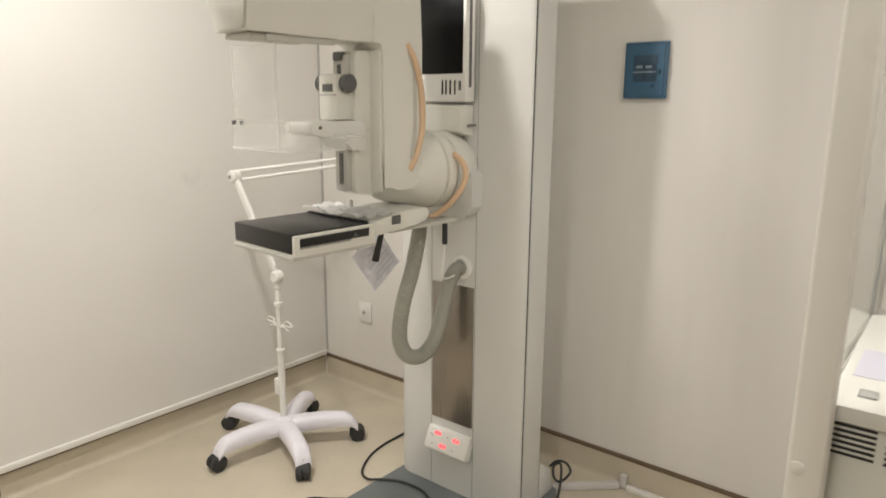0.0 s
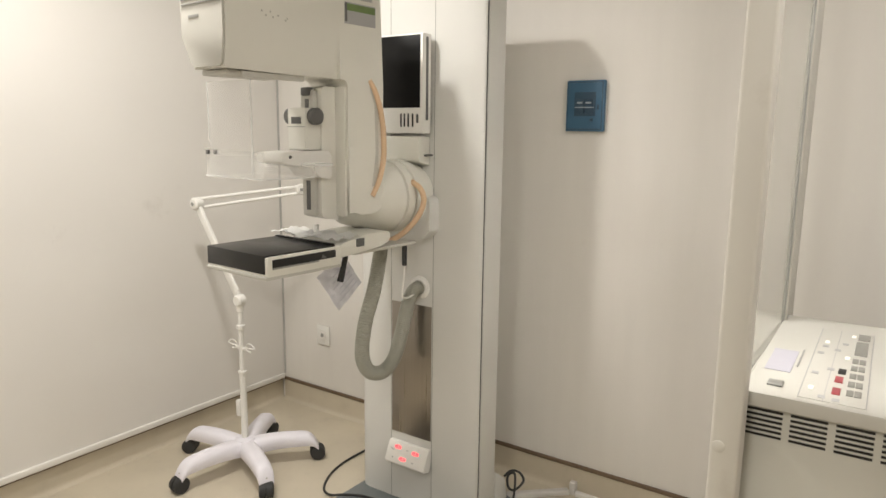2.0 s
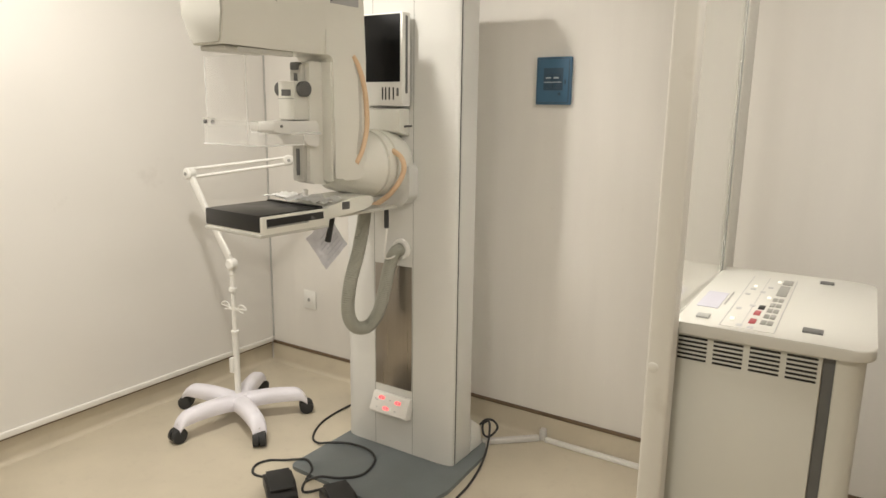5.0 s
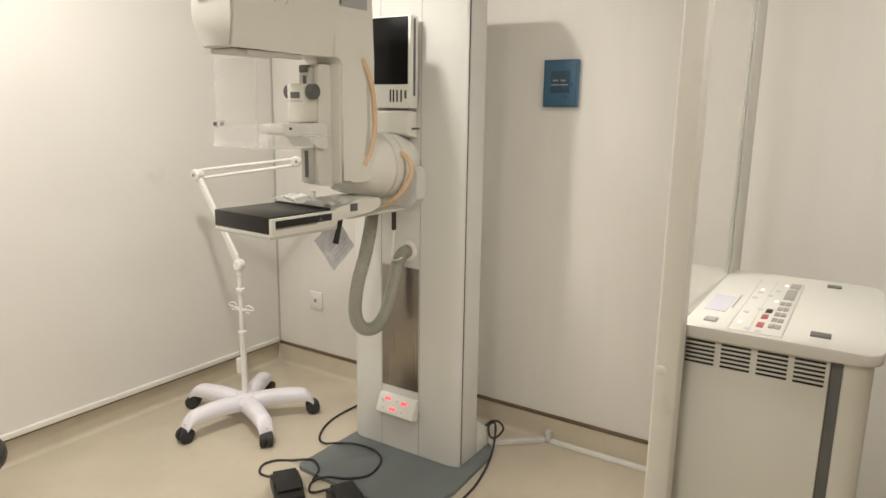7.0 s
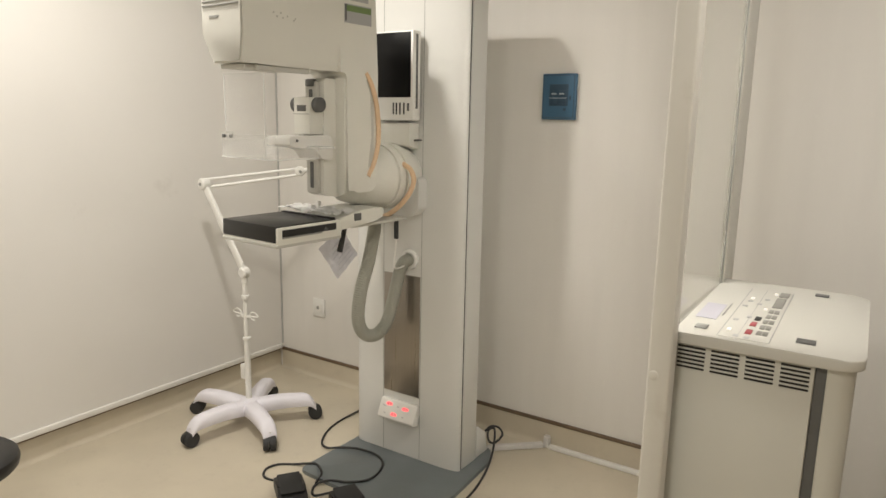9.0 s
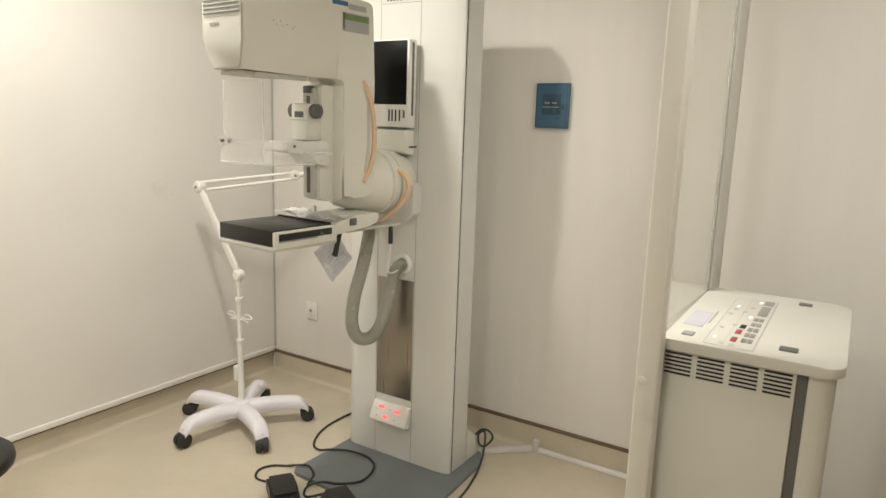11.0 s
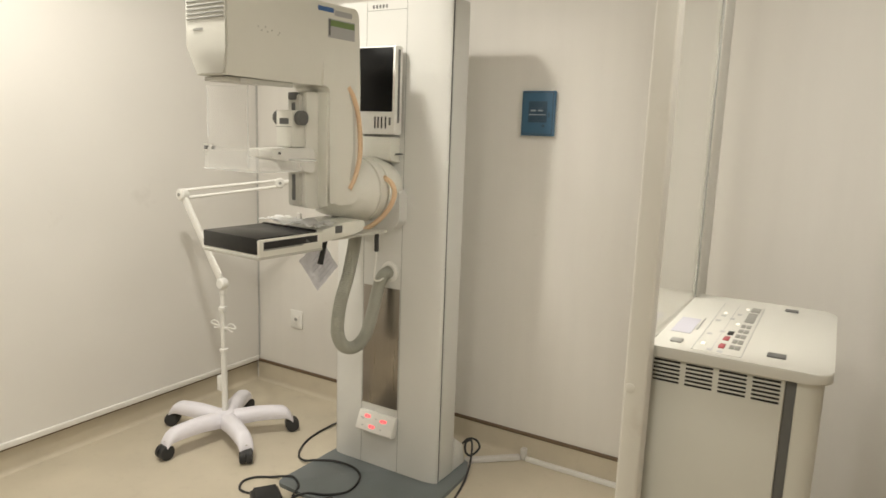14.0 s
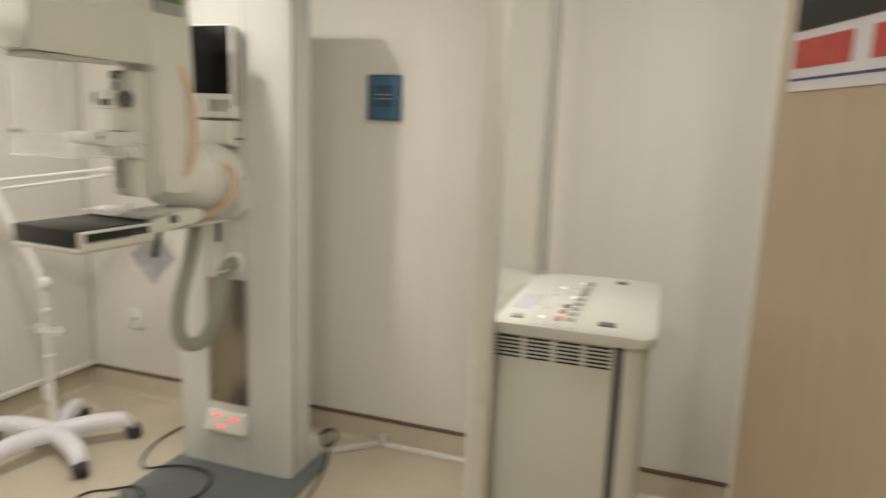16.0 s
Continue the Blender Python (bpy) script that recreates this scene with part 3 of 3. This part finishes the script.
def crumple(w, d, nx, ny, height, seed):
    bm = bmesh.new()
    grid = [[bm.verts.new((w * (i / nx - 0.5), d * (j / ny - 0.5), height * max(0.0, noise.fractal(Vector((i * 0.13, j * 0.15, seed)), 0.6, 2, 4) + 0.55))) for j in range(ny + 1)] for i in range(nx + 1)]
    for i in range(nx):
        for j in range(ny):
            bm.faces.new((grid[i][j], grid[i + 1][j], grid[i + 1][j + 1], grid[i][j + 1]))
    bmesh.ops.solidify(bm, geom=bm.faces[:], thickness=0.0015)
    return bm


cl = part("paper_towel", turned(crumple(0.27, 0.13, 30, 16, 0.014, 3.0), AX @ pose(0.0, 0.462, 1.14, 0, 0, -3)), PAPER)
tagged(cl, "crumpled white paper towel on the receptor table", "paper towel")
SLEEVE_PRINT = material("sleeve_print", (0.66, 0.66, 0.71), 0.5)
SL = AX @ pose(-0.04, 0.315, 0.965, 90, 36, 90)
sl = thing("document_sleeve", "creased lilac-white printed sheet in a sleeve hung under the table", "document sleeve", m=SL)
part("sheet", crumple(0.135, 0.16, 14, 16, 0.007, 8.0), SLEEVE, sl)
for k in range(6):
    part("print_line", box(-0.05, 0.045 - 0.012 * (k % 3), -0.055 + 0.018 * k, -0.051 + 0.018 * k, 0.0085, 0.0092), SLEEVE_PRINT, sl)
    part("print_line", box(-0.05, 0.045 - 0.012 * (k % 3), -0.055 + 0.018 * k, -0.051 + 0.018 * k, -0.0042, -0.0036), SLEEVE_PRINT, sl)

# ---- examination lamp on a five-star base ----
LX, LY = 0.36, -0.626
lamp = thing("examination_lamp", "white jointed examination lamp on a five-star castor base", "lamp", m=pose(LX, LY, 0))
LI = lamp.matrix_world.inverted()


def lpart(name, bm, ma, parent=None, label=""):
    return part(name, turned(bm, LI), ma, parent or lamp, label)


def star_leg(angle):
    """One leg of the star base, arched, with a tip that bends down over its castor."""
    bm = bmesh.new()
    rows = []
    for k in range(21):
        f = k / 20
        tip = max(0.0, (f - 0.78) / 0.22)
        d = 0.012 + 0.311 * f - 0.006 * tip ** 3
        top = 0.124 + 0.012 * math.sin(math.pi * f) - 0.052 * tip ** 2.2
        h = 0.066 - 0.014 * f - 0.03 * tip ** 1.5
        w = 0.042 - 0.007 * f - 0.004 * tip ** 3
        rows.append([bm.verts.new((d, w * x, top - h * z)) for x, z in ((-0.3, 0), (-0.62, 0.06), (-0.86, 0.22), (-0.98, 0.46), (-1, 0.72), (-0.88, 1), (0.88, 1), (1, 0.72), (0.98, 0.46), (0.86, 0.22), (0.62, 0.06), (0.3, 0))])
    for a, b in zip(rows, rows[1:]):
        for i in range(12):
            bm.faces.new((a[i], a[(i + 1) % 12], b[(i + 1) % 12], b[i]))
    bm.faces.new(rows[0][::-1])
    bm.faces.new(rows[-1])
    return turned(bm, pose(LX, LY, 0, 0, 0, angle))


for k in range(5):
    ang = -24.5 - 72 * k
    leg = lpart("leg", star_leg(ang), STARWHITE)
    m = pose(LX, LY, 0, 0, 0, ang) @ pose(0.306, 0, 0, 0, 0, 20 * (k % 3) - 20)
    cas = lpart("castor", turned(rod((0, 0, 0.05), (0, 0, 0.085), 0.007, 12), m), CHROME, leg)
    bm = lathe([(-0.029, 0.022), (-0.026, 0.0315), (-0.004, 0.033), (-0.003, 0.023), (0.003, 0.023), (0.004, 0.033), (0.026, 0.0315), (0.029, 0.022)], 22, m @ pose(0.008, 0, 0.0332, 90))
    lathe([(-0.025, 0.012), (-0.024, 0.03), (0.024, 0.03), (0.025, 0.012)], 18, m @ pose(0.003, 0, 0.038, 90), bm)
    lpart("castor_wheel", bm, RUBBER, leg, "black twin castor wheel")
lpart("base_hub", lathe([(0.055, 0.04), (0.06, 0.05), (0.11, 0.05), (0.128, 0.042), (0.134, 0.026)], 28, pose(LX, LY, 0)), STARWHITE)
pole = lpart("pole", lathe([(0.13, 0.0145), (0.43, 0.0145), (0.431, 0.0115), (0.72, 0.0115)], 18, pose(LX, LY, 0)), WHITE)
lpart("pole_collar", lathe([(0.625, 0.014), (0.627, 0.019), (0.643, 0.019), (0.645, 0.014)], 20, pose(LX, LY, 0)), WHITE, pole)
lpart("pole_collar", lathe([(0.425, 0.015), (0.427, 0.019), (0.438, 0.019), (0.44, 0.013)], 20, pose(LX, LY, 0)), WHITE, pole)
lpart("cable_box", box(LX - 0.042, LX - 0.014, LY - 0.012, LY + 0.012, 0.225, 0.3, 0.006), WHITE, pole)
for s in (-1, 1):
    ring = [(LX + s * (0.055 + 0.026 * math.cos(a)), LY, 0.55 + 0.018 * math.sin(a)) for a in [i * math.pi / 5 for i in range(9)]]
    lpart("cable_hook", tube([(LX + s * 0.012, LY, 0.545), *ring], 0.003, 5, 8), WHITE, pole)
lpart("cable_hook_bar", box(LX - 0.03, LX + 0.03, LY - 0.006, LY + 0.006, 0.535, 0.548, 0.002), WHITE, pole)
J, E, T = Vector((LX, LY, 0.752)), Vector((0.1, LY, 1.146)), Vector((0.385, -0.28, 1.204))
lpart("joint", rod(J + Vector((0, -0.02, 0)), J + Vector((0, 0.02, 0)), 0.026, 22), WHITE)
lpart("joint_socket", rod((LX, LY, 0.7), (LX, LY, 0.74), 0.015, 16), WHITE)
side = Vector((0, 0.011, 0))
d = (E - J).normalized()
lo = lpart("lower_arm", turned(box(-0.009, 0.009, -0.016, 0.016, 0.02, (E - J).length - 0.02, 0.005), along(J, E)), WHITE)
lpart("arm_spring", rod(J + d * 0.05 + Vector((0.02, 0, 0)), J + d * 0.2 + Vector((0.014, 0, 0)), 0.006, 12), WHITE, lo)
lpart("joint", rod(E - 2 * side, E + 2 * side, 0.028, 22), WHITE)
lpart("joint_cap", rod(E - 2.4 * side, E - 2 * side, 0.008, 12), MIDGREY)
d = (T - E).normalized()
up_arm = lpart("upper_arm", rod(E + Vector((0, 0, 0.02)), T + Vector((0, 0, 0.013)), 0.0075, 12), WHITE)
lpart("arm_rod", rod(E + Vector((0, 0, -0.018)), T + Vector((0, 0, -0.016)), 0.0075, 12), WHITE, up_arm)
acr = Vector((d.y, -d.x, 0)).normalized() * 0.016
lpart("joint", rod(T - acr, T + acr, 0.025, 22), WHITE)
lpart("joint_cap", rod(T + acr, T + acr * 1.25, 0.007, 12), MIDGREY)
lpart("head_bracket", rod(T, T + Vector((0.06, 0.05, 0.012)), 0.012, 14), WHITE)

# ---- control console ----
NOTE = material("pale_note", (0.49, 0.48, 0.54), 0.6)
KEY = material("grey_key", (0.25, 0.245, 0.22), 0.45)
con = thing("control_console", "cream x-ray control console with buttons and side vents", "control console", m=pose(2.63, -0.81, 0))
CI = con.matrix_world.inverted()


def cpart(name, bm, ma, parent=None, label=""):
    return part(name, turned(bm, CI), ma, parent or con, label)


cpart("body", box(2.433, 2.7305, -1.118, -0.5, 0.02, 0.973, 0.004), CONSOLE)
cpart("plinth", box(2.46, 2.79, -1.09, -0.51, 0.0, 0.0195), BLACK)
cpart("gap_strip", box(2.731, 2.752, -1.108, -0.51, 0.02, 0.973), GREY, label="dark vertical gap strip")
cpart("side_cover", prism(rounded([(2.7525, -0.5), (2.7525, -1.118), (2.806, -1.118), (2.806, -0.5)], [0.004, 0.004, 0.035, 0.03]), 0.02, 0.973), CONSOLE)
top = cpart("top", prism(rounded([(2.435, -0.485), (2.435, -1.135), (2.82, -1.135), (2.82, -0.485)], [0.004, 0.006, 0.045, 0.045], 8), 0.9745, 1.0, r=0.004, seg=3), CONSOLE_TOP)
cpart("under_lip", box(2.46, 2.8, -1.11, -0.5, 0.9732, 0.9743), GREY)
for x0, x1 in ((2.447, 2.508), (2.521, 2.581), (2.594, 2.653), (2.665, 2.722)):
    for k in range(6):
        z = 0.912 + 0.0098 * k
        cpart("vent_slot", box(x0, x1, -1.1195, -1.116, z, z + 0.0046), BLACK)


def tpart(name, bm, ma, parent=None, label=""):
    """A part of the console's top, set in from its edge."""
    return cpart(name, turned(bm, pose(0.012, 0, 0)), ma, parent, label)


tpart("overlay", box(2.516, 2.622, -1.112, -0.58, 0.9995, 1.0012, 0.0004), CONSOLE_TOP, top)
for x0, x1 in ((2.5145, 2.516), (2.555, 2.5562), (2.6222, 2.6237)):
    tpart("overlay_line", box(x0, x1, -1.112, -0.58, 1.0006, 1.0016), PALE, top)
for y in (-1.06, -1.006, -0.952, -0.898, -0.844):
    for x in (2.589, 2.602):
        tpart("key", box(x, x + 0.0115, y, y + 0.034, 1.001, 1.0026, 0.0006), KEY, top)
tpart("key", box(2.59, 2.614, -0.78, -0.665, 1.001, 1.0026, 0.0006), KEY, top)
tpart("key", box(2.592, 2.616, -0.648, -0.592, 1.001, 1.0026, 0.0006), KEY, top)
for y in (-1.066, -0.992):
    tpart("red_key", box(2.566, 2.58, y, y + 0.04, 1.001, 1.0028, 0.0008), RED, top, "red key")
tpart("black_key", box(2.5685, 2.5825, -0.934, -0.898, 1.001, 1.0028, 0.0008), BLACK, top)
for x, y in ((2.531, -1.048), (2.534, -0.704), (2.579, -0.812), (2.583, -0.621)):
    tpart("lit_key", box(x - 0.004, x + 0.004, y - 0.009, y + 0.009, 1.001, 1.0028, 0.0008), GLOW_WHITE, top, "lit white key")
for x, y in ((2.53, -0.95), (2.555, -0.91), (2.528, -0.8), (2.533, -0.74), (2.57, -0.7), (2.558, -0.76), (2.552, -1.09), (2.575, -1.095)):
    tpart("key_print", box(x - 0.006, x + 0.006, y - 0.008, y + 0.008, 1.001, 1.0018), PALE, top)
tpart("note", box(2.44, 2.488, -0.98, -0.82, 1.0002, 1.0012), NOTE, top, "pale lilac taped note")
tpart("pen_line", box(2.494, 2.497, -0.93, -0.8, 1.0004, 1.0016), MIDGREY, top)
for x0, x1, y0, y1 in ((2.672, 2.711, -1.066, -1.036), (2.676, 2.71, -0.57, -0.546)):
    tpart("hinge_cap", box(x0, x1, y0, y1, 0.999, 1.0045, 0.001), GREY, top, "dark recessed cap")
tpart("switch", box(2.459, 2.486, -1.08, -1.048, 1.0, 1.0045, 0.0015), MIDGREY, top, "grey rocker switch")
con.matrix_world = pose(2.63, -1.118, 0, 0, 0, 1.0) @ pose(-2.63, 1.118, 0) @ con.matrix_world

# ---- wall fittings ----
TOGGLE = material("blue_grey_toggle", (0.36, 0.42, 0.48), 0.4)
bx = thing("breaker_box", "dark blue breaker box on the white wall", "breaker box", m=pose(1.619, NORTH, 1.571))
part("cover", box(-0.076, 0.076, -0.022, -0.001, -0.0945, 0.0945, 0.005), BLUE, bx)
part("border", prism([(-0.07, -0.0885), (0.07, -0.0885), (0.07, 0.0885), (-0.07, 0.0885)], -0.0236, -0.0215, Matrix(((1, 0, 0, 0), (0, 0, 1, 0), (0, 1, 0, 0), (0, 0, 0, 1))), 0.001), BLUE_DARK, bx)
part("lid", box(-0.067, 0.067, -0.0256, -0.0237, -0.0855, 0.0855, 0.0008), BLUE, bx)
part("recess_frame", box(-0.04, 0.044, -0.0272, -0.0257, -0.038, 0.05, 0.0007), BLUE_DARK, bx)
for k in (-1, 1):
    br = part("breaker", box(0.002 + 0.017 * k - 0.0155, 0.002 + 0.017 * k + 0.0155, -0.032, -0.0273, -0.03, 0.024, 0.002), BLUE_DARK, bx)
    part("toggle", box(0.002 + 0.017 * k - 0.011, 0.002 + 0.017 * k + 0.011, -0.04, -0.0321, 0.008, 0.0145, 0.002), TOGGLE, br)
part("label_line", box(-0.036, 0.04, -0.0335, -0.0322, -0.0075, -0.004), TOGGLE, bx)
part("latch", box(0.052, 0.057, -0.031, -0.0257, -0.014, 0.004, 0.001), BLUE_DARK, bx)
part("lock", lathe([(0, 0.006), (0.004, 0.005)], 14, pose(0.03, -0.0257, -0.052, 90)), BLUE_DARK, bx)

so = thing("wall_socket", "white wall socket with a dark insert", "socket", m=pose(0.221, NORTH, 0.416))
part("plate", box(-0.044, 0.044, -0.01, -0.001, -0.052, 0.052, 0.004), WHITE, so)
part("insert", box(-0.022, 0.022, -0.0125, -0.0098, -0.024, 0.024, 0.002), TRIM, so)
part("pin_hole", lathe([(0, 0.0105), (0.001, 0.0105)], 16, pose(-0.002, -0.0126, 0.0, 90)), MIDGREY, so)

# ---- cable ducts on the floor ----
DUCT_GREY = material("pale_duct", (0.62, 0.6, 0.57), 0.45, scale=9)
du = part("cable_duct", turned(box(0, 0.26, -0.014, 0.014, 0, 0.024, 0.005), pose(1.44, -0.195, 0.001, 0, 0, 42.5)), DUCT_GREY)
tagged(du, "pale plastic cable duct across the vinyl floor", "cable duct")
du = part("duct_end", box(1.633, 1.659, NORTH - 0.036, NORTH - 0.006, 0.001, 0.055, 0.004), DUCT_GREY)
tagged(du, "pale plastic duct end standing against the skirting", "cable duct")
for a, b in ((1.66, 2.4), (2.84, 4.3)):
    du = part("cable_duct", box(a, b, NORTH - 0.04, NORTH - 0.016, 0.0, 0.02, 0.005), TRIM)
    tagged(du, "white plastic cable duct along the skirting", "cable duct")

# ---- foot pedals and their leads ----
def pedal(x, y, turn):
    p = thing("foot_pedal", "black foot pedal with a black cable on the floor", "foot pedal", "foot pedals", pose(x, y, 0, 0, 0, turn))
    prof = rounded([(-0.08, 0.001), (0.08, 0.001), (0.08, 0.02), (0.02, 0.05), (-0.08, 0.045)], [0.004, 0.004, 0.008, 0.02, 0.01])
    part("housing", prism(prof, -0.055, 0.055, Matrix(((1, 0, 0, 0), (0, 0, -1, 0), (0, 1, 0, 0), (0, 0, 0, 1))), 0.005), BLACK, p)
    part("treadle", turned(box(-0.07, 0.05, -0.045, 0.045, 0, 0.008, 0.003), pose(0.01, 0, 0.046, 0, 9)), RUBBER, p)
    part("cable_gland", rod((-0.078, 0, 0.025), (-0.1, 0, 0.025), 0.01, 12), RUBBER, p)
    return p


pedal(0.985, -0.965, -35)
pedal(1.235, -0.905, -30)
R = 0.0049
# where the lead crosses the base plate it lies on it
lead = [(0.715, -0.15, 0.012), (0.7, -0.34, R), (0.725, -0.47, R), (0.785, -0.575, R), (0.85, -0.608, R + 0.006), (0.91, -0.59, R + 0.018), (0.985, -0.552, R + 0.018), (1.09, -0.552, R + 0.018), (1.165, -0.61, R + 0.018), (1.19, -0.72, R + 0.018), (1.135, -0.79, R + 0.018), (1.06, -0.82, R + 0.014), (1.02, -0.865, R), (1.07, -0.92, R), (1.15, -0.86, 0.025)]
tagged(part("pedal_cable", tube(lead, R, 8, 10), RUBBER), "black cable snaking over the grey base plate", "cable")
lead = [(1.01, -0.85, R), (0.995, -0.8, R + 0.016), (0.93, -0.76, R + 0.018), (0.885, -0.775, R + 0.014), (0.83, -0.79, R), (0.775, -0.83, R), (0.76, -0.885, R), (0.8, -0.935, R), (0.86, -0.93, R), (0.905, -0.91, 0.025)]
tagged(part("pedal_cable", tube(lead, R, 8, 10), RUBBER), "black cable looping on the vinyl floor", "cable")
lead = [(1.405, -0.16, 0.07), (1.425, -0.14, 0.092), (1.465, -0.14, 0.097), (1.492, -0.155, 0.075), (1.47, -0.185, 0.042), (1.44, -0.185, 0.045), (1.425, -0.165, 0.08), (1.455, -0.165, 0.1), (1.482, -0.21, 0.062), (1.51, -0.29, 0.02), (1.545, -0.42, R), (1.572, -0.58, R), (1.565, -0.75, R), (1.5, -0.9, R), (1.36, -0.98, R), (1.285, -0.975, 0.025)]
tagged(part("power_cable", tube(lead, R, 8, 10), RUBBER), "black cable hanging from the column onto the floor", "cable")

# ---- stool at the edge of the room ----
st = thing("stool", "round black upholstered stool", "stool", m=pose(0.598, -1.936, 0))
part("seat", lathe([(0.4, 0.14), (0.404, 0.158), (0.414, 0.167), (0.43, 0.17), (0.446, 0.167), (0.455, 0.157), (0.459, 0.13), (0.46, 0.04)], 40), BLACK, st)
part("pillar", lathe([(0.05, 0.03), (0.25, 0.03), (0.252, 0.02), (0.4, 0.02)], 20), CHROME, st)
part("foot", lathe([(0, 0.13), (0.012, 0.135), (0.03, 0.12), (0.05, 0.04)], 36), CHROME, st)
